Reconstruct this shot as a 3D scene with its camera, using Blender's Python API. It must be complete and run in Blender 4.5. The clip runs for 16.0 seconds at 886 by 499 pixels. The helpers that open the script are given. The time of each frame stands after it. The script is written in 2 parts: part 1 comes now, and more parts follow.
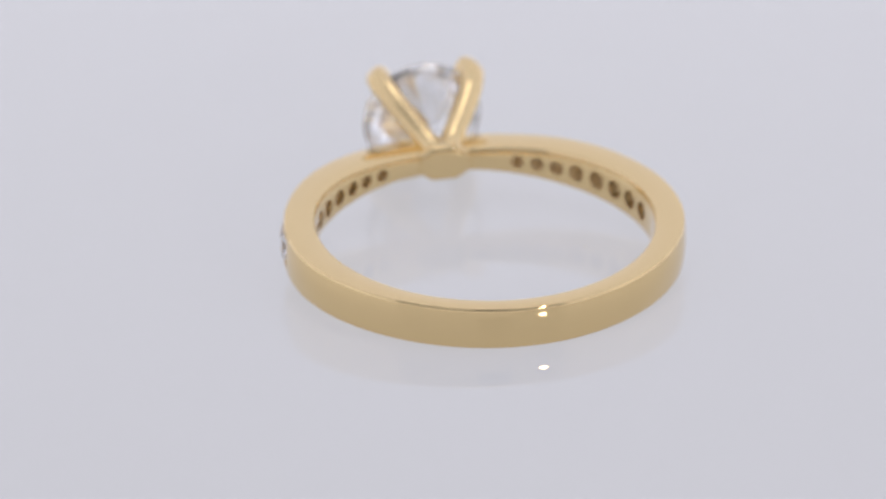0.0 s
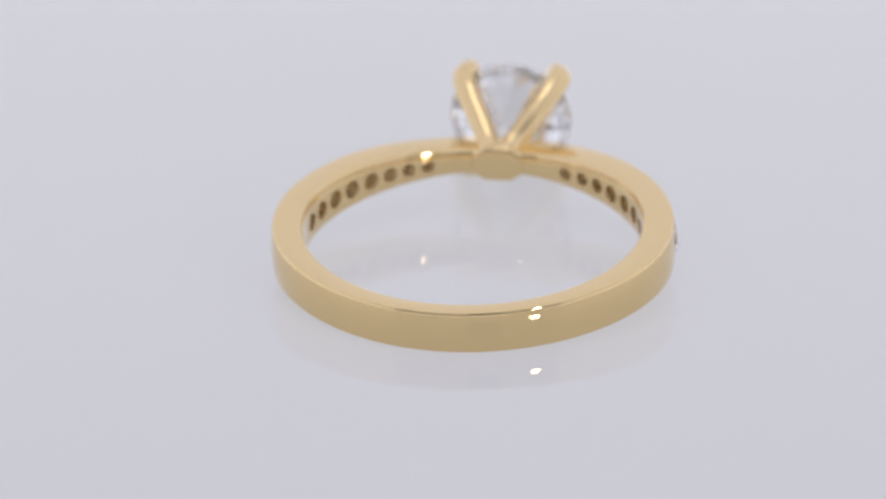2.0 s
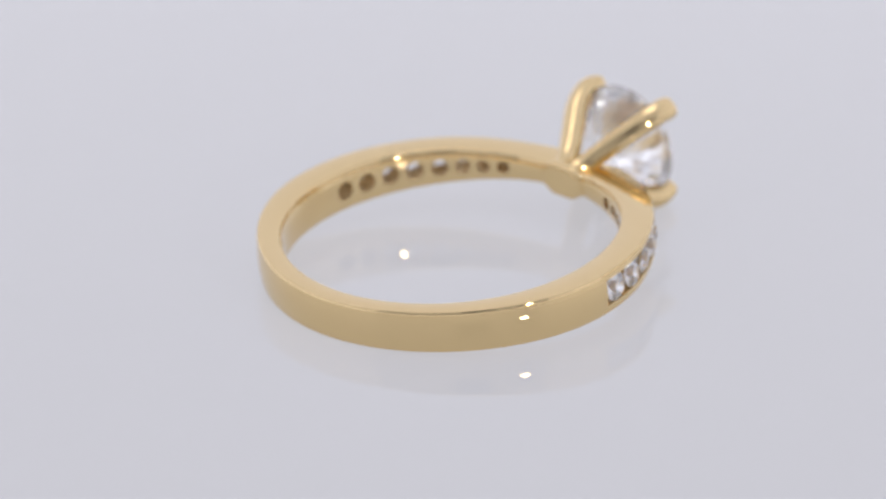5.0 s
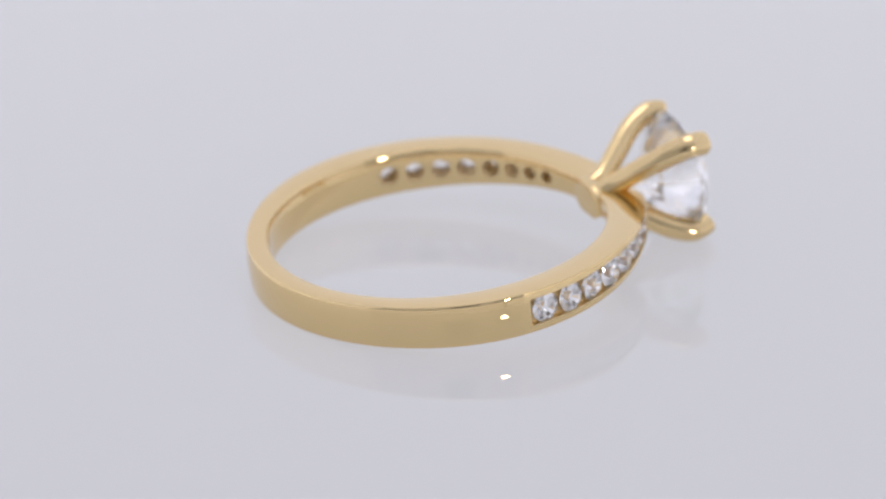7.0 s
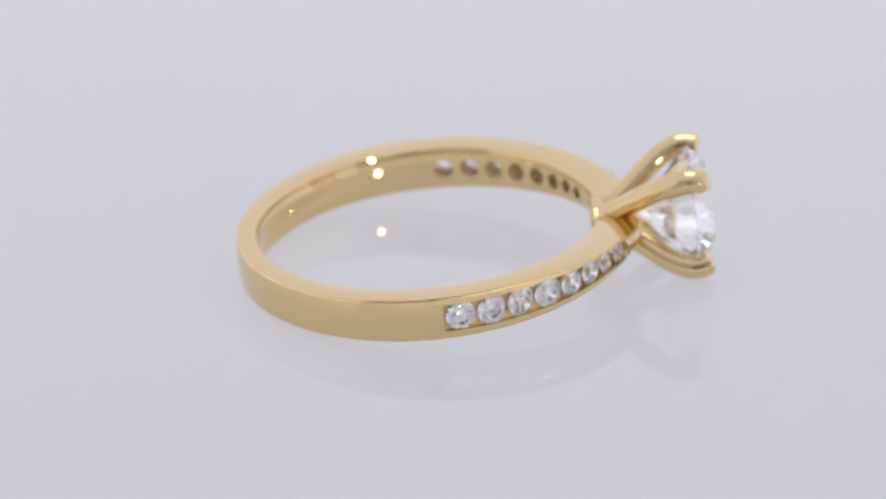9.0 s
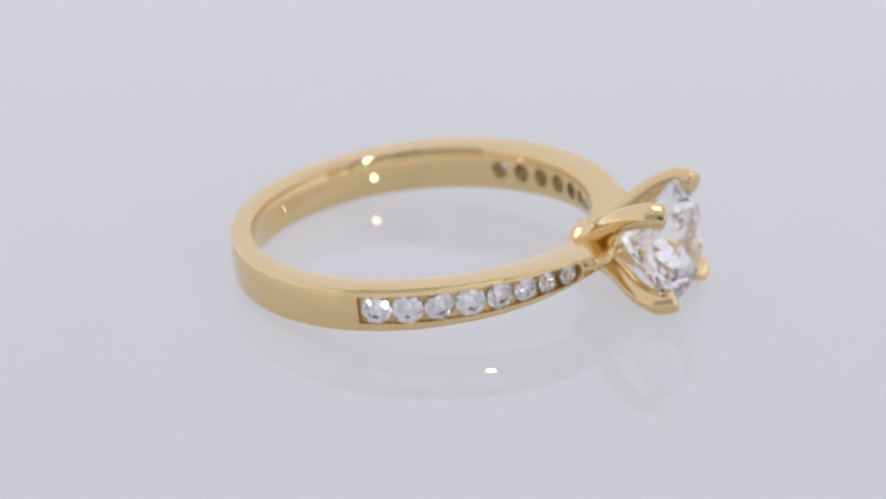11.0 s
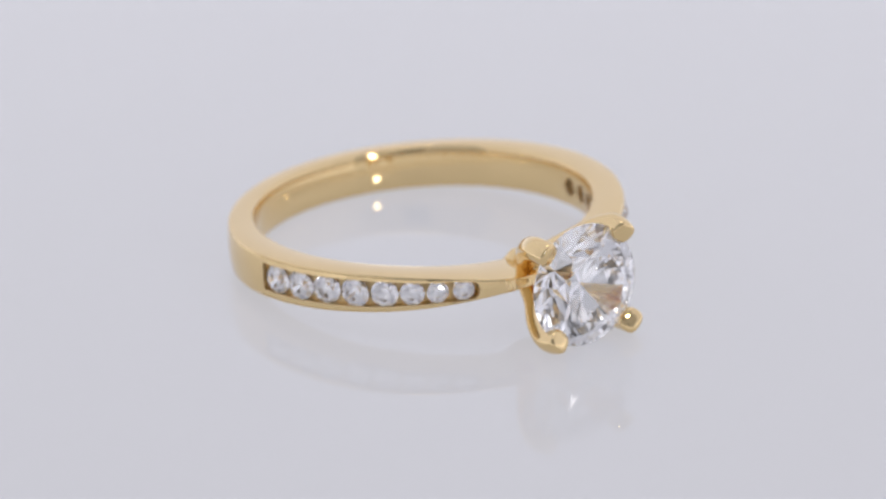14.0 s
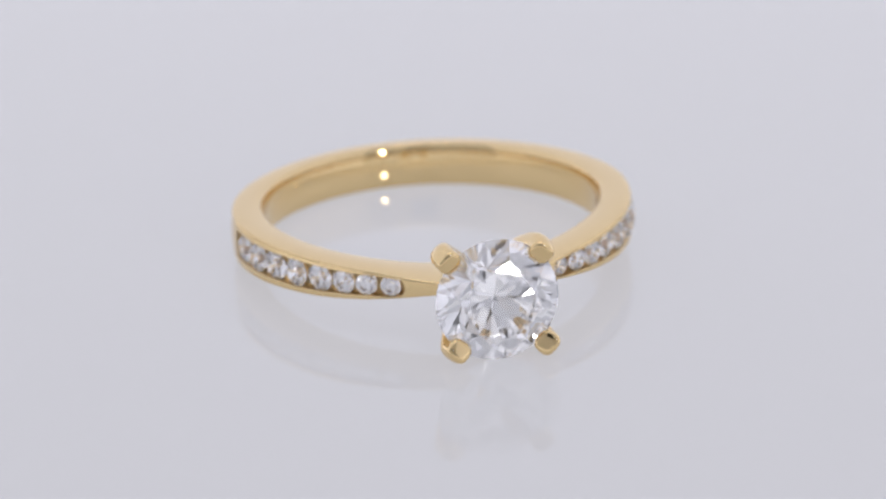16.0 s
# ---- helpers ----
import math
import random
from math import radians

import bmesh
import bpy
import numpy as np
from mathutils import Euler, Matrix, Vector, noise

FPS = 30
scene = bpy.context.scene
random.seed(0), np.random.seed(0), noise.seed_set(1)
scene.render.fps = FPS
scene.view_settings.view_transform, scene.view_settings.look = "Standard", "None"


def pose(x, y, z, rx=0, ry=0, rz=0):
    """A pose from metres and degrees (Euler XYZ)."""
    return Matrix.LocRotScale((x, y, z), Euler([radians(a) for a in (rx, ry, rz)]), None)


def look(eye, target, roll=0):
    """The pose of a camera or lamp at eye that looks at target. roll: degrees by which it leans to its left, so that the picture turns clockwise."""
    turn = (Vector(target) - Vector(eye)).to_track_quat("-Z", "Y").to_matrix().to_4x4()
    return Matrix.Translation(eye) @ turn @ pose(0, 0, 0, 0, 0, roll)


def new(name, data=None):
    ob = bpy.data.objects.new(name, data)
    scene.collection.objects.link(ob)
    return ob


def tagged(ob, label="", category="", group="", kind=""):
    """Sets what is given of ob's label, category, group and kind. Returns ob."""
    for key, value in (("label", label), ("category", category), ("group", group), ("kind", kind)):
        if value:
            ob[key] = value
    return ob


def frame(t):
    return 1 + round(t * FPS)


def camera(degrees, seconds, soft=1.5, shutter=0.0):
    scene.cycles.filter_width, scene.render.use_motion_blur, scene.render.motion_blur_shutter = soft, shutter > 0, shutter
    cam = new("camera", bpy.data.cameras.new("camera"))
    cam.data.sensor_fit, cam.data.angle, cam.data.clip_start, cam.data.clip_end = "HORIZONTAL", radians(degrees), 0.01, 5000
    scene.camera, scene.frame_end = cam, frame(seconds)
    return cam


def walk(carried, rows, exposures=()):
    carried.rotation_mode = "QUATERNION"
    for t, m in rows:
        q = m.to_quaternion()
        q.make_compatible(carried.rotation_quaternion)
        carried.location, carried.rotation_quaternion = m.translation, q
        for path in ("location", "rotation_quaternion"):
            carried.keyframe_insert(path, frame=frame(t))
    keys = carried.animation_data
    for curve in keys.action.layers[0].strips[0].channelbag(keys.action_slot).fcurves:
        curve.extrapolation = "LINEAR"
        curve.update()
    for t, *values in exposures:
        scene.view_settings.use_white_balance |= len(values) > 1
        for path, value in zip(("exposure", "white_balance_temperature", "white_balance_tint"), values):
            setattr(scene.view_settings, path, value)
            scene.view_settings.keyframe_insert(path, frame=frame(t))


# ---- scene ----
# ---- camera ----
cam = camera(6.2016, 16.0, soft=2.2)
TARGET = Vector((-0.000763, 0.0, 0.000691))
ELEVATION = radians(23.634)
EYE = TARGET + 0.4 * Vector((0.0, -math.cos(ELEVATION), math.sin(ELEVATION)))
STAND = look(EYE, TARGET, -1.036)
walk(cam, [(0.0, STAND), (16.0, STAND)], exposures=[(0.0, 0.0), (16.0, 0.0)])
cam.data.dof.use_dof = True
cam.data.dof.focus_distance = 0.387
cam.data.dof.aperture_fstop = 50.0

scene.cycles.max_bounces, scene.cycles.transmission_bounces, scene.cycles.glossy_bounces = 32, 32, 12
# ---- light ----
world = bpy.data.worlds.new("dim_room_air")
scene.world = world
world.use_nodes = True
world.node_tree.nodes["Background"].inputs["Color"].default_value = (0.9, 0.95, 1.0, 1)
world.node_tree.nodes["Background"].inputs["Strength"].default_value = 0.05


def area_lamp(name, place, target, shape, size, size_y, watts, colour):
    data = bpy.data.lights.new(name, "AREA")
    data.shape, data.size, data.size_y = shape, size, size_y
    data.energy, data.color = watts, colour
    ob = new(name, data)
    ob.matrix_world = look(place, target)
    return ob


COOL = (1.0, 0.99, 1.0)
PANEL_Z = 0.415
# unseen fill light, added to whiten facets of the stones from above
area_lamp("added_fill_light", (0.02, 0.0, PANEL_Z - 0.006), (0.02, 0.0001, 0), "RECTANGLE", 0.16, 0.16, 0.17, COOL)


def lamp_spot(azimuth, elevation, distance=0.30):
    """A place round the table: azimuth from the camera's side to the right, in degrees."""
    a, e = radians(azimuth), radians(elevation)
    return Vector((math.sin(a) * math.cos(e), -math.cos(a) * math.cos(e), math.sin(e))) * distance


LED_SPOTS = [lamp_spot(33, 19.5, 0.28)]


# ---- materials ----
def nodes_of(name):
    mat = bpy.data.materials.new(name)
    mat.use_nodes = True
    nt = mat.node_tree
    return mat, nt, nt.nodes["Principled BSDF"]


def add_bump(nt, bsdf, scale, strength, distance, detail=4.0):
    tex = nt.nodes.new("ShaderNodeTexNoise")
    tex.inputs["Scale"].default_value = scale
    tex.inputs["Detail"].default_value = detail
    co = nt.nodes.new("ShaderNodeTexCoord")
    nt.links.new(co.outputs["Object"], tex.inputs["Vector"])
    bump = nt.nodes.new("ShaderNodeBump")
    bump.inputs["Strength"].default_value = strength
    bump.inputs["Distance"].default_value = distance
    nt.links.new(tex.outputs["Fac"], bump.inputs["Height"])
    nt.links.new(bump.outputs["Normal"], bsdf.inputs["Normal"])
    return co, tex


def vary(nt, co, socket, scale, low, high):
    tex = nt.nodes.new("ShaderNodeTexNoise")
    tex.inputs["Scale"].default_value = scale
    tex.inputs["Detail"].default_value = 5.0
    nt.links.new(co.outputs["Object"], tex.inputs["Vector"])
    span = nt.nodes.new("ShaderNodeMapRange")
    span.inputs["To Min"].default_value, span.inputs["To Max"].default_value = low, high
    nt.links.new(tex.outputs["Fac"], span.inputs["Value"])
    nt.links.new(span.outputs["Result"], socket)


def gold_material(name="polished_yellow_gold", low=0.015, high=0.045):
    mat, nt, b = nodes_of(name)
    b.inputs["Base Color"].default_value = (0.80, 0.61, 0.322, 1)
    b.inputs["Metallic"].default_value = 1.0
    co, _ = add_bump(nt, b, 350.0, 0.25, 0.00002)
    vary(nt, co, b.inputs["Roughness"], 2500.0, low, high)
    return mat


def stone_material():
    mat, nt, b = nodes_of("clear_brilliant_stone")
    out = nt.nodes["Material Output"]
    nt.nodes.remove(b)
    glass = nt.nodes.new("ShaderNodeBsdfGlass")
    glass.inputs["IOR"].default_value = 2.2
    glass.inputs["Roughness"].default_value = 0.0
    glass.inputs["Color"].default_value = (1.0, 1.0, 1.0, 1)
    nt.links.new(glass.outputs["BSDF"], out.inputs["Surface"])
    return mat


def acrylic_material():
    mat, nt, b = nodes_of("glossy_glowing_acrylic")
    b.inputs["IOR"].default_value = 1.32
    co, _ = add_bump(nt, b, 60.0, 0.02, 0.0002, 2.0)
    vary(nt, co, b.inputs["Roughness"], 220.0, 0.012, 0.03)
    mix = nt.nodes.new("ShaderNodeMix")
    mix.data_type = "RGBA"
    mix.inputs["A"].default_value = (0.095, 0.094, 0.099, 1)
    mix.inputs["B"].default_value = (0.105, 0.104, 0.109, 1)
    vary(nt, co, mix.inputs["Factor"], 45.0, 0.0, 1.0)
    nt.links.new(mix.outputs["Result"], b.inputs["Base Color"])
    # even glow added to the plate, which leaves it without contact shadows
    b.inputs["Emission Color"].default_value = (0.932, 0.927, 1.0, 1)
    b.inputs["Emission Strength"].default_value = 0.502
    return mat


def glow_cloth_material():
    """Thin unseen white cloth; an added even glow stands for lamps behind it."""
    mat, nt, b = nodes_of("glowing_tent_cloth")
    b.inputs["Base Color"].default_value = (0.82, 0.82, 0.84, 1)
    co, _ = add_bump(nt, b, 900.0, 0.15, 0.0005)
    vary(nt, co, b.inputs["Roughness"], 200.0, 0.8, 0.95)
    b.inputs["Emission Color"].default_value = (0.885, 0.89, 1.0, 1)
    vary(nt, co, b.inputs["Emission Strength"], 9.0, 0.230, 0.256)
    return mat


def plain(name, colour, roughness, bump_scale=300.0, metallic=0.0):
    mat, nt, b = nodes_of(name)
    b.inputs["Base Color"].default_value = (*colour, 1)
    b.inputs["Metallic"].default_value = metallic
    co, _ = add_bump(nt, b, bump_scale, 0.15, 0.0005)
    vary(nt, co, b.inputs["Roughness"], bump_scale * 0.2, roughness * 0.9, min(1.0, roughness * 1.1))
    return mat


GOLD = gold_material()
RAW_GOLD = gold_material("unpolished_gold_seats", 0.45, 0.6)
SHADE_CLOTH = plain("pale_unlit_cloth", (0.56, 0.56, 0.56), 0.9, 900.0)
STONE = stone_material()
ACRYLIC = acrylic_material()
GLOW_CLOTH = glow_cloth_material()
ROOM = plain("grey_room_paint", (0.45, 0.44, 0.44), 0.8, 40.0)
HOUSING = plain("black_lamp_housing", (0.03, 0.03, 0.032), 0.5)
DIFFUSER = plain("white_diffuser", (0.8, 0.8, 0.82), 0.6)


# ---- mesh helpers ----
def finish(me, angle=None):
    if angle is not None:
        me.polygons.foreach_set("use_smooth", [True] * len(me.polygons))
        me.set_sharp_from_angle(angle=radians(angle))
    me.update()
    return me


def mesh_of(name, verts, faces, scale=1.0, angle=None):
    me = bpy.data.meshes.new(name)
    me.from_pydata([tuple(c * scale for c in v) for v in verts], [], faces)
    return finish(me, angle)


def mesh_bm(name, bm, scale=1.0, angle=None):
    me = bpy.data.meshes.new(name)
    if scale != 1.0:
        bmesh.ops.scale(bm, vec=(scale,) * 3, verts=bm.verts)
    bm.to_mesh(me)
    bm.free()
    return finish(me, angle)


def part(name, me, material, parent, label="", m=None):
    if not me.materials:
        me.materials.append(material)
    ob = new(name, me)
    ob.parent = parent
    if m is not None:
        ob.matrix_basis = m
    return tagged(ob, label)


def structure(name, me, material, label, category):
    me.materials.append(material)
    return tagged(new(name, me), label, category, kind="structure")


def box_mesh(name, x0, y0, z0, x1, y1, z1, bevel=0.0):
    bm = bmesh.new()
    bmesh.ops.create_cube(bm, size=1.0)
    for v in bm.verts:
        v.co = Vector(((x0 + x1) / 2 + v.co.x * (x1 - x0), (y0 + y1) / 2 + v.co.y * (y1 - y0), (z0 + z1) / 2 + v.co.z * (z1 - z0)))
    if bevel:
        bmesh.ops.bevel(bm, geom=list(bm.edges), offset=bevel, segments=2, affect="EDGES", profile=0.5)
    return mesh_bm(name, bm)


def lathe(name, profile, steps=64, angle=30, scale=1.0):
    """A body of revolution round z from (radius, height) pairs; radius 0 closes it."""
    verts, faces, rings = [], [], []
    for r, z in profile:
        if r == 0:
            rings.append([len(verts)] * steps)
            verts.append((0, 0, z))
        else:
            rings.append(list(range(len(verts), len(verts) + steps)))
            verts += [(r * math.cos(2 * math.pi * k / steps), r * math.sin(2 * math.pi * k / steps), z) for k in range(steps)]
    for a, b in zip(rings, rings[1:]):
        for k in range(steps):
            q = [a[k], a[(k + 1) % steps], b[(k + 1) % steps], b[k]]
            q = [v for i, v in enumerate(q) if v not in q[:i]]
            if len(q) > 2:
                faces.append(q)
    return mesh_of(name, verts, faces, scale, angle)


# ---- the place: light tent in a grey room ----
FLOOR_Z = -0.032
ROOM_Z = FLOOR_Z - 0.01
structure("floor", box_mesh("floor", -0.9, -1.1, ROOM_Z - 0.05, 0.9, 0.7, ROOM_Z), ROOM, "mid grey worktop floor under and round the light tent", "floor")
structure("ceiling", box_mesh("ceiling", -0.95, -1.15, 0.95, 0.95, 0.75, 1.0), ROOM, "mid grey ceiling of the room", "ceiling")
for wall_name, b in (("wall_west", (-0.95, -1.1, ROOM_Z - 0.05, -0.9, 0.7, 0.95)), ("wall_east", (0.9, -1.1, ROOM_Z - 0.05, 0.95, 0.7, 0.95)),
                     ("wall_north", (-0.95, 0.7, ROOM_Z - 0.05, 0.95, 0.75, 0.95)), ("wall_south", (-0.95, -1.15, ROOM_Z - 0.05, 0.95, -1.1, 0.95))):
    structure(wall_name, box_mesh(wall_name, *b), ROOM, "plain mid grey wall of the room", "wall")

# tent sides are out of view; their added glow brightens gold and stones
TX, TY0, TY1, SHADE_Y = 0.34, -0.33, 0.34, -0.10
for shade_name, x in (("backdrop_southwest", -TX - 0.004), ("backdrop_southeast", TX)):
    structure(shade_name, box_mesh(shade_name, x, TY0, FLOOR_Z - 0.01, x + 0.004, SHADE_Y, 0.43), GLOW_CLOTH, "white cloth with added glow at the front side of the tent", "backdrop")
structure("backdrop_floor", box_mesh("backdrop_floor", -TX, TY0, FLOOR_Z - 0.01, TX, TY1, FLOOR_Z), GLOW_CLOTH, "white cloth floor of the light tent", "backdrop")
structure("backdrop_west", box_mesh("backdrop_west", -TX - 0.004, SHADE_Y, FLOOR_Z - 0.01, -TX, TY1, 0.43), GLOW_CLOTH, "white cloth side of the light tent", "backdrop")
structure("backdrop_east", box_mesh("backdrop_east", TX, SHADE_Y, FLOOR_Z - 0.01, TX + 0.004, TY1, 0.43), GLOW_CLOTH, "white cloth side of the light tent", "backdrop")
structure("backdrop_north", box_mesh("backdrop_north", -TX - 0.004, TY1, FLOOR_Z - 0.01, TX + 0.004, TY1 + 0.004, 0.43), GLOW_CLOTH, "white cloth back of the light tent", "backdrop")
structure("backdrop_top", box_mesh("backdrop_top", -TX - 0.004, TY0, 0.43, TX + 0.004, TY1 + 0.004, 0.434), GLOW_CLOTH, "white cloth roof of the light tent", "backdrop")


def front_cloth():
    """The front side with a square opening before the lens."""
    x0, x1, z0, z1 = -0.025, 0.085, 0.12, 0.26
    y0, y1 = TY0 - 0.004, TY0
    bm = bmesh.new()
    for a, b, c, d in ((-TX - 0.004, x0, FLOOR_Z - 0.01, 0.434), (x1, TX + 0.004, FLOOR_Z - 0.01, 0.434), (x0, x1, FLOOR_Z - 0.01, z0), (x0, x1, z1, 0.434)):
        made = bmesh.ops.create_cube(bm, size=1.0)["verts"]
        for v in made:
            v.co = Vector(((a + b) / 2 + v.co.x * (b - a), (y0 + y1) / 2 + v.co.y * (y1 - y0), (c + d) / 2 + v.co.z * (d - c)))
    return mesh_bm("backdrop_south", bm)


structure("backdrop_south", front_cloth(), SHADE_CLOTH, "pale unlit cloth front of the tent with a lens opening", "backdrop")


# ---- lamps of the tent: added fill panel and spot lamp ----
def fill_panel():
    top = tagged(new("added_fill_panel"), "flat white panel of the added fill light under the tent roof", "light")
    top.location = (0.02, 0.0, PANEL_Z)
    part("frame", box_mesh("frame", -0.09, -0.09, -0.004, 0.09, 0.09, 0.015, 0.002), DIFFUSER, top)
    return top


def spot_lamp(place):
    """A small round lamp head, on a thin stand."""
    lamp = tagged(new("spot_lamp"), "small round black spot lamp on a thin stand", "lamp")
    lamp.matrix_world = look(place, (0, 0, 0.004))
    profile = [(0, 0.045), (0.014, 0.045), (0.019, 0.035), (0.021, 0.006), (0.021, -0.003), (0.0195, -0.003), (0.0185, 0.003), (0, 0.003)]
    part("housing", lathe("housing", profile, 40), HOUSING, lamp)
    low = lamp.matrix_world.inverted()
    back = (place - Vector((0, 0, 0.004))).normalized() * 0.03
    foot = Vector((place.x + back.x, place.y + back.y, FLOOR_Z))
    tall = place.z + back.z - FLOOR_Z
    stand = [(0, 0), (0.022, 0), (0.022, 0.004), (0.018, 0.006), (0.0035, 0.008), (0.0035, tall), (0, tall)]
    part("stand", lathe("stand", stand, 24), HOUSING, lamp, m=low @ Matrix.Translation(foot))
    return lamp


fill_panel()
for spot in LED_SPOTS:
    spot_lamp(spot)
    area_lamp("spot_light", spot + (Vector((0, 0, 0.004)) - spot).normalized() * 0.001, (0, 0, 0.004), "ELLIPSE", 0.022, 0.010, 0.13, (1.0, 0.985, 0.95))


# ---- turntable ----
def turntable():
    top = tagged(new("turntable"), "round glossy white acrylic turntable plate on a short base", "turntable")
    top.location = (0, 0, FLOOR_Z)
    h = -FLOOR_Z
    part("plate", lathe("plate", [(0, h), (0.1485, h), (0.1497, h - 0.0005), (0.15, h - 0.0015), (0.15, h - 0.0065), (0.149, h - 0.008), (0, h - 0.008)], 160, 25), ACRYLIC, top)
    part("base", lathe("base", [(0, h - 0.008), (0.10, h - 0.008), (0.105, h - 0.011), (0.108, 0.001), (0.107, 0), (0, 0)], 96, 25), DIFFUSER, top)
    return top


# ---- ring; its own space in millimetres: finger axis z, stone towards +y ----
MM = 0.001
INNER, SIDE, BACK = 8.25, 9.86, 9.37
SHOULDER = [(-10, 0.1), (0, 0.1), (4, 0.5), (9, 0.70), (20, 0.40), (30, 0.22), (45, 0.08), (62, 0.0), (90, 0.0)]
SEAT = pose(0, 0, 0.001816, 0, 0.197, 0) @ pose(0, 0, 0, 4.668, 0, 0)
STONE_ANGLES = [83.3, 74.2, 65.15, 56.3, 47.5, 39.6, 32.5, 25.3]
STONE_RADII = [0.75, 0.75, 0.75, 0.74, 0.69, 0.61, 0.55, 0.52]
SLOT_ENDS = (21.2, 88.4)


def ease(x, pairs):
    """Smooth interpolation through (x, y) pairs."""
    if x <= pairs[0][0]:
        return pairs[0][1]
    for (a, u), (b, v) in zip(pairs, pairs[1:]):
        if x <= b:
            s = (x - a) / (b - a)
            return u + (v - u) * s
    return pairs[-1][1]


def smooth(x, pairs, reach=5.0):
    return sum(ease(x + d * reach, pairs) for d in (-1, -0.5, 0, 0.5, 1)) / 5


def half_width(a):
    """Half the breadth of the outer face, which runs out to a narrow wedge beside the head."""
    return smooth(a, [(-12, 0.20), (0, 0.20), (12, 0.31), (21, 0.51), (32.5, 0.74), (47, 0.92), (70, 1.06), (90, 1.08), (130, 1.07), (180, 1.05)])


def inner_half_width(a):
    return smooth(a, [(-12, 0.57), (0, 0.57), (15, 0.63), (30, 0.78), (47, 0.94), (70, 1.06), (90, 1.08), (130, 1.07), (180, 1.05)])


def slot_half(a):
    rounded = 1.0 if a > 23.6 else math.sqrt(max(0.03, 1 - ((23.6 - a) / 2.45) ** 2))
    return rounded * smooth(a, [(0, 0.45), (25, 0.49), (32, 0.52), (40, 0.57), (48, 0.64), (57, 0.68), (90, 0.69)], 3.0)


def outer_radius(a):
    if a <= 90:
        return SIDE + smooth(a, SHOULDER, 4.0)
    return BACK + (SIDE - BACK) * math.sin(radians(a)) ** 4


def slot_depth(a):
    return 0.32 + 0.9 * (outer_radius(abs(a)) - SIDE)


def band_section(a, deep):
    """The band's outline at a degrees from the stone, as (radius, height); deep: depth of the stone channel."""
    w, ro, c = half_width(a), outer_radius(a), min(slot_half(a), half_width(a) - 0.07)
    wi = inner_half_width(a)

    def sag(z):
        return 0.075 * z * z

    # inner face: nearly flat, turning back over the last third into a narrow eased edge
    lip = [(0.115, 0.0), (0.086, 0.012), (0.068, 0.034), (0.030, 0.108), (0.002, 0.20), (-0.026, 0.32)]
    inner = [(INNER - 0.052, 0.0), (INNER - 0.048, (wi - 0.32) * 0.5)] + [(INNER + d, wi - z) for d, z in reversed(lip)]
    outer = []
    for d, z in ((0.085, 0.0), (0.050, 0.010), (0.026, 0.042), (0.0, 0.12)):
        z *= min(1.0, w / 0.6)
        outer.append((ro - sag(max(0.0, w - 0.12)) - d, w - z))
    cut = 0.02 if deep else 0
    outer += [(ro - sag(c + (w - c) * f), c + (w - c) * f) for f in (0.6, 0.3)]
    outer += [(ro - sag(c + 0.02), c + 0.02), (ro - sag(c) - cut, c)]
    outer += [(ro - (deep or sag(c * f)), c * f - (0.004 if deep else 0)) for f in (0.96, 0.66, 0.33)] + [(ro - deep, 0.0)]
    upper = inner + outer
    lower = [(r, -z) for r, z in reversed(upper[1:-1])]
    return upper + lower


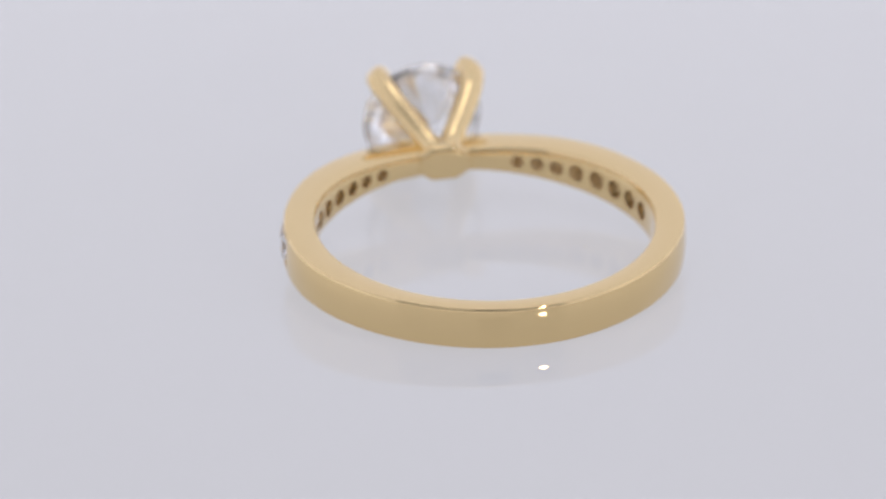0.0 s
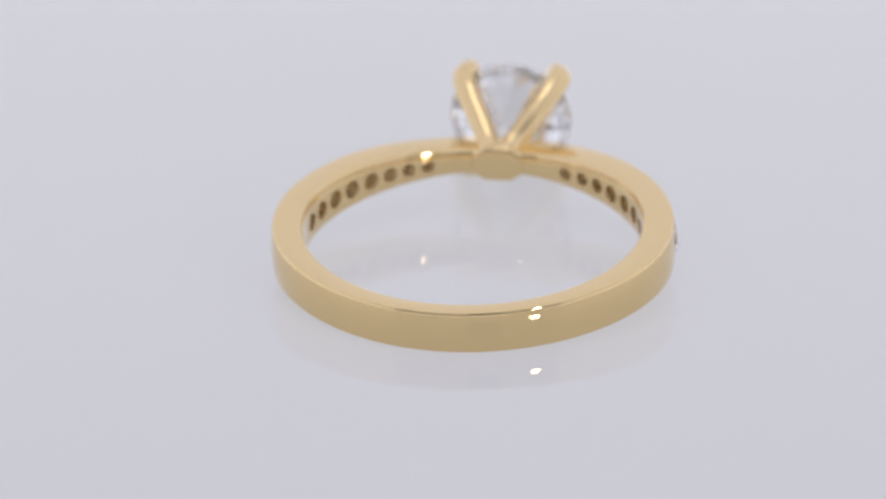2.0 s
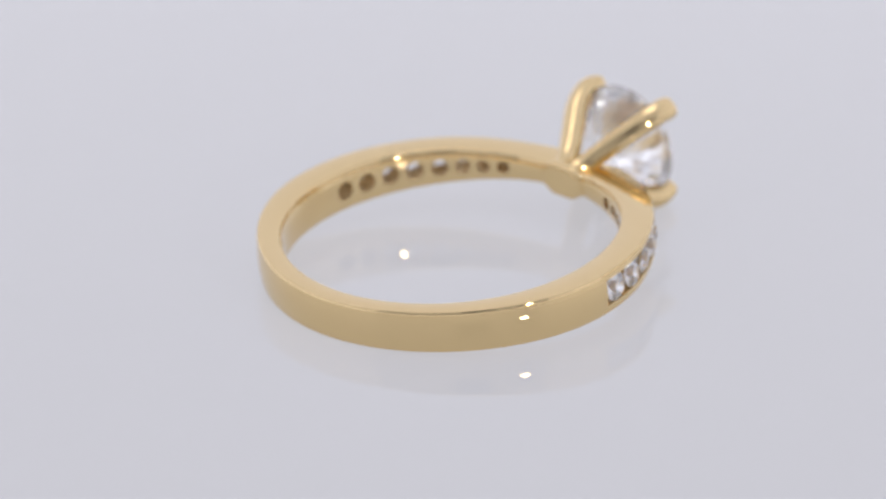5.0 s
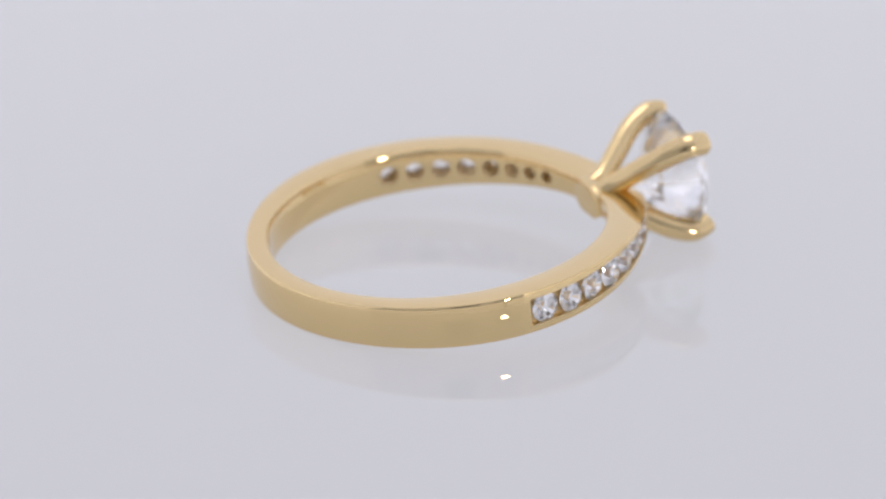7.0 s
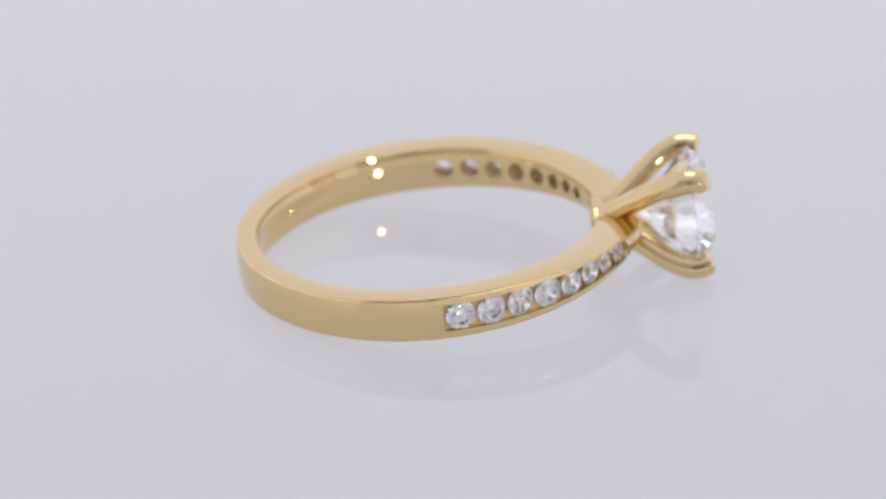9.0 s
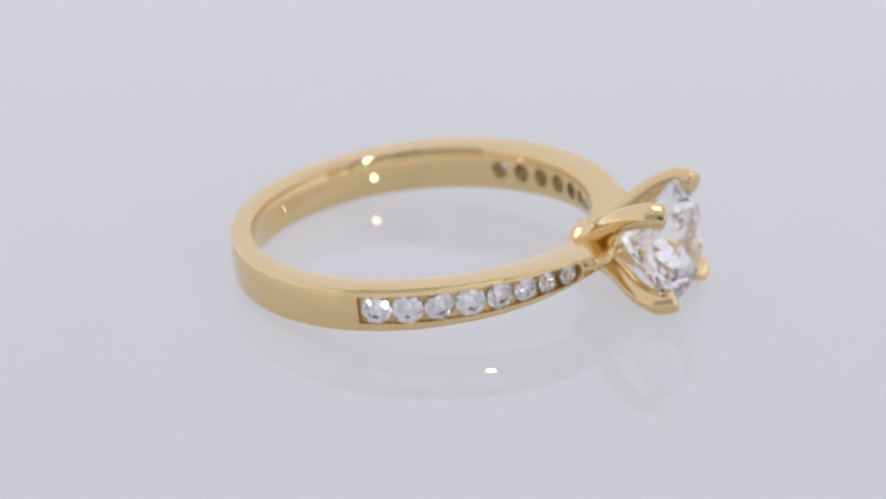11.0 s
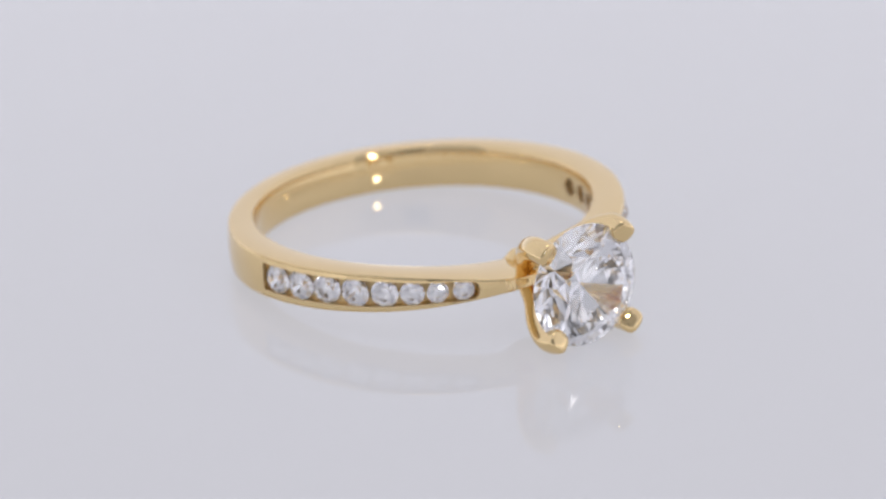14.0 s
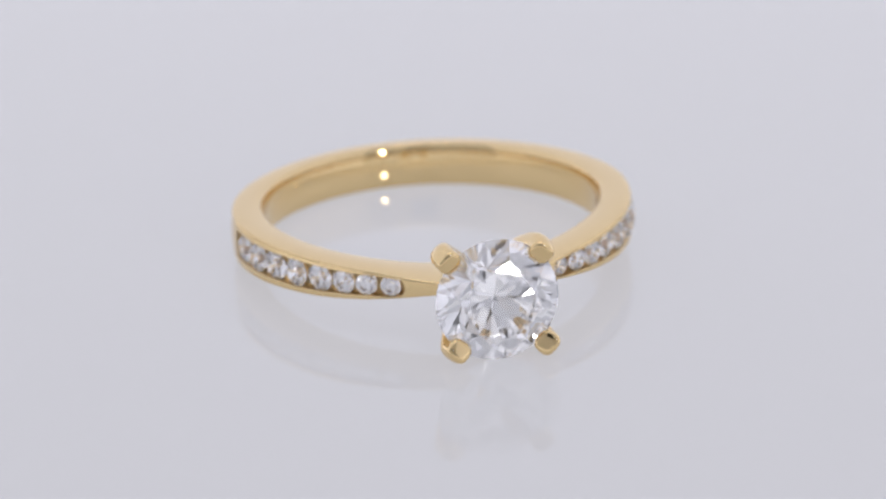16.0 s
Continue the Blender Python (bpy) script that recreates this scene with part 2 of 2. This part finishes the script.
def band_mesh():
    step = 1.5
    ends = []
    for sign in (1, -1):
        for e in SLOT_ENDS:
            ends.append(sign * e)
    marks = sorted([k * step - 180 for k in range(240)])
    rows = [(a, slot_depth(a) if SLOT_ENDS[0] < abs(a) < SLOT_ENDS[1] else 0.0) for a in marks if all(abs(a - e) > 0.4 for e in ends) and not 21.2 < abs(a) < 23.0]
    for a in (21.45, 21.8, 22.2, 22.9):
        rows += [(a, slot_depth(a)), (-a, slot_depth(a))]
    for e in ends:
        inward = -0.06 if abs(e) > 50 else 0.06
        s = 1 if e > 0 else -1
        rows += [(e, 0.0), (s * (abs(e) + inward), slot_depth(e))]
    rows.sort()
    verts, faces = [], []
    n = len(band_section(0, 0))
    for a, deep in rows:
        for r, z in band_section(abs(a), deep):
            verts.append((r * math.sin(radians(a)), r * math.cos(radians(a)), z))
    m = len(rows)
    for i in range(m):
        j = (i + 1) % m
        for k in range(n):
            l = (k + 1) % n
            faces.append((i * n + k, i * n + l, j * n + l, j * n + k))
    me = mesh_of("band", verts, faces)
    bm = bmesh.new()
    bm.from_mesh(me)
    bmesh.ops.recalc_face_normals(bm, faces=bm.faces)
    bm.to_mesh(me)
    bm.free()
    # the drilled seats behind the small stones
    body = new("band_blank", me)
    drill = bmesh.new()
    for sign in (1, -1):
        for a, r in zip(STONE_ANGLES, STONE_RADII):
            b = radians(sign * (a - (1.2 if sign < 0 else 0)))
            out = Vector((math.sin(b), math.cos(b), 0))
            m4 = Matrix.Translation(out * 8.75) @ out.to_track_quat("Z", "Y").to_matrix().to_4x4()
            bmesh.ops.create_cone(drill, cap_ends=True, segments=24, radius1=r * 0.54, radius2=r * 0.90, depth=2.1, matrix=m4)
    dme = bpy.data.meshes.new("drill")
    drill.to_mesh(dme)
    drill.free()
    cutter = new("drill", dme)
    mod = body.modifiers.new("seats", "BOOLEAN")
    mod.operation, mod.solver, mod.object = "DIFFERENCE", "EXACT", cutter
    bpy.context.view_layer.update()
    made = bpy.data.meshes.new_from_object(body.evaluated_get(bpy.context.evaluated_depsgraph_get()))
    bpy.data.objects.remove(body)
    bpy.data.objects.remove(cutter)
    bpy.data.meshes.remove(me)
    bpy.data.meshes.remove(dme)
    made.materials.clear()
    made.materials.append(GOLD)
    made.materials.append(RAW_GOLD)
    for face in made.polygons:
        c = face.center
        rad, a = math.hypot(c.x, c.y), abs(math.degrees(math.atan2(c.x, c.y)))
        seat = SLOT_ENDS[0] - 1 < a < SLOT_ENDS[1] + 1 and 8.32 < rad < outer_radius(a) - 0.06 and abs(c.z) < half_width(a) - 0.05
        face.material_index = 1 if seat else 0
    made.transform(Matrix.Scale(MM, 4))
    made.name = "band"
    return finish(made, 35)


def brilliant(name, r, table=0.57, crown=34.5, pavilion=40.75, star=0.72, lower=0.24, girdle=0.035):
    """A round brilliant cut of radius r (mm), its table facing +y, the girdle at y = 0."""
    tc, tp = math.tan(radians(crown)), math.tan(radians(pavilion))
    pts = []

    def at(deg, rad, h):
        pts.append((r * rad * math.sin(radians(deg)), r * h, r * rad * math.cos(radians(deg))))

    c8 = math.cos(radians(22.5))
    for k in range(8):
        at(45 * k, table, girdle / 2 + (1 - table) * tc)
        at(45 * k + 22.5, star, girdle / 2 + (1 - star * c8) * tc)
        at(45 * k + 22.5, lower, -girdle / 2 - (1 - lower * c8) * tp)
    for k in range(16):
        at(22.5 * k, 0.994, girdle / 2)
        at(22.5 * k, 0.994, -girdle / 2)
    for k in range(32):
        at(11.25 * k, 1.0, 0.0)
    at(0, 0, -girdle / 2 - tp)
    bm = bmesh.new()
    for p in pts:
        bm.verts.new(p)
    bmesh.ops.convex_hull(bm, input=list(bm.verts))
    bmesh.ops.dissolve_limit(bm, angle_limit=radians(0.6), verts=bm.verts, edges=bm.edges)
    bmesh.ops.recalc_face_normals(bm, faces=bm.faces)
    return mesh_bm(name, bm, MM)


def curve_points(keys, steps):
    """Catmull-Rom through the keys (tuples of any length)."""
    pts = []
    ext = [tuple(2 * a - b for a, b in zip(keys[0], keys[1]))] + list(keys) + [tuple(2 * a - b for a, b in zip(keys[-1], keys[-2]))]
    for i in range(len(keys) - 1):
        p0, p1, p2, p3 = ext[i:i + 4]
        for s in range(steps):
            t = s / steps
            pts.append(tuple(0.5 * (2 * b + (c - a) * t + (2 * a - 5 * b + 4 * c - d) * t * t + (3 * b - a - 3 * c + d) * t ** 3) for a, b, c, d in zip(p0, p1, p2, p3)))
    pts.append(keys[-1])
    return pts


def prong_mesh(tip_x, tip_z):
    """One claw from the hub out and over the stone's edge; keys: along y, out from the stone's axis, half thickness, half breadth."""
    reach = math.hypot(tip_x, tip_z)
    u = Vector((tip_x / reach, 0, tip_z / reach))
    v = Vector((-u.z, 0, u.x))
    y_axis = Vector((0, 1, 0))
    g = reach - 0.07
    keys = [(8.25, 0.40, 0.52, 0.50), (9.3, 0.88, 0.54, 0.50), (10.4, g - 1.42, 0.54, 0.53), (11.5, g - 0.46, 0.54, 0.56), (12.5, g + 0.05, 0.55, 0.59), (13.05, g + 0.07, 0.55, 0.59), (13.42, g - 0.06, 0.55, 0.60)]
    path = curve_points(keys, 5)
    y, q, th, br = path[-1]
    for d, f in ((0.07, 0.96), (0.13, 0.86), (0.165, 0.72), (0.18, 0.40)):
        path.append((y + d * 0.93, q - d * 0.36, th * f, br * f))
    verts, faces, n = [], [], 16
    centre = [y_axis * p[0] + u * p[1] for p in path]
    for i, (c, p) in enumerate(zip(centre, path)):
        a, b = centre[max(0, i - 1)], centre[min(len(centre) - 1, i + 1)]
        t = (b - a).normalized()
        nrm = v.cross(t).normalized()
        for k in range(n):
            w = 2 * math.pi * k / n
            cs, sn = math.cos(w), math.sin(w)
            e = 0.74
            verts.append(tuple(c + nrm * (p[2] * math.copysign(abs(cs) ** e, cs)) + v * (p[3] * math.copysign(abs(sn) ** e, sn))))
    m = len(path)
    for i in range(m - 1):
        for k in range(n):
            l = (k + 1) % n
            faces.append((i * n + k, i * n + l, (i + 1) * n + l, (i + 1) * n + k))
    faces.append(tuple(reversed(range(n))))
    faces.append(tuple((m - 1) * n + k for k in range(n)))
    me = mesh_of("prong", verts, faces, MM)
    bm = bmesh.new()
    bm.from_mesh(me)
    bmesh.ops.recalc_face_normals(bm, faces=bm.faces)
    bm.to_mesh(me)
    bm.free()
    return finish(me, 50)


def hub_mesh():
    """The block under the claws: an eight-cornered foot inside the band, narrowing to a waist."""
    levels = [(7.93, 0.95, 0.62, 0.45, 0.30), (7.98, 1.18, 0.82, 0.58, 0.38), (8.12, 1.34, 0.93, 0.70, 0.45), (8.4, 1.30, 0.92, 0.72, 0.45),
              (8.75, 0.98, 0.85, 0.50, 0.40), (9.2, 0.84, 0.78, 0.40, 0.36), (9.7, 0.78, 0.72, 0.34, 0.32), (10.0, 0.62, 0.55, 0.28, 0.28)]
    verts, faces = [], []
    for y, hx, hz, cx, cz in levels:
        ring = [(hx, hz - cz), (hx - cx, hz), (-hx + cx, hz), (-hx, hz - cz), (-hx, -hz + cz), (-hx + cx, -hz), (hx - cx, -hz), (hx, -hz + cz)]
        verts += [(x, y, z) for x, z in ring]
    for i in range(len(levels) - 1):
        for k in range(8):
            l = (k + 1) % 8
            faces.append((i * 8 + k, i * 8 + l, (i + 1) * 8 + l, (i + 1) * 8 + k))
    faces.append(tuple(reversed(range(8))))
    faces.append(tuple((len(levels) - 1) * 8 + k for k in range(8)))
    me = mesh_of("head", verts, faces, MM)
    bm = bmesh.new()
    bm.from_mesh(me)
    bmesh.ops.recalc_face_normals(bm, faces=bm.faces)
    bmesh.ops.bevel(bm, geom=list(bm.edges), offset=0.00009, segments=2, affect="EDGES", profile=0.5)
    bm.to_mesh(me)
    bm.free()
    return finish(me, 40)


PRONG_TIPS = [(2.45, 2.48), (-2.20, 2.47), (2.14, -2.16), (-2.36, -2.26)]


def engagement_ring():
    ring = tagged(new("engagement_ring"), "polished yellow gold ring with a clear round stone on acrylic", "ring")
    part("band", band_mesh(), GOLD, ring, "tapered gold band with a channel of small stones in each shoulder", SEAT)
    head = part("head", hub_mesh(), GOLD, ring, "four-claw gold head", SEAT)
    for x, z in PRONG_TIPS:
        part("prong", prong_mesh(x, z), GOLD, head)
    part("centre_stone", brilliant("centre_stone", 3.03, table=0.57, lower=0.28, pavilion=41.2), STONE, ring, "large clear round brilliant-cut stone", SEAT @ Matrix.Translation((0, 12.95 * MM, 0.13 * MM)) @ pose(0, 0, 0, 0, 9, 0))
    small = brilliant("side_stone", 1.0, table=0.52)
    rng = random.Random(5)
    for sign in (1, -1):
        for a, r in zip(STONE_ANGLES, STONE_RADII):
            b = sign * (a - (1.2 if sign < 0 else 0))
            rad = outer_radius(a) - 0.20
            m = pose(rad * math.sin(radians(b)) * MM, rad * math.cos(radians(b)) * MM, 0, 0, 0, -b)
            lean = pose(0, 0, 0, rng.uniform(-6, 6), rng.uniform(0, 45), rng.uniform(-6, 6))
            part("side_stone", small, STONE, ring, "small clear round brilliant-cut stone", SEAT @ m @ lean @ Matrix.Scale(r, 4))
    return ring


TABLE = turntable()
RING = engagement_ring()


# ---- what moves ----
def motions():
    """The turntable turns steadily and carries the ring round."""
    turns = [(0.5 * k, -(-13.385 + 11.229 * 0.5 * k)) for k in range(33)]
    walk(TABLE, [(t, pose(0, 0, FLOOR_Z, 0, 0, a)) for t, a in turns])
    walk(RING, [(t, pose(0, 0, 0, 0, 0, a) @ pose(0.000961, -0.001511, 0)) for t, a in turns])


motions()
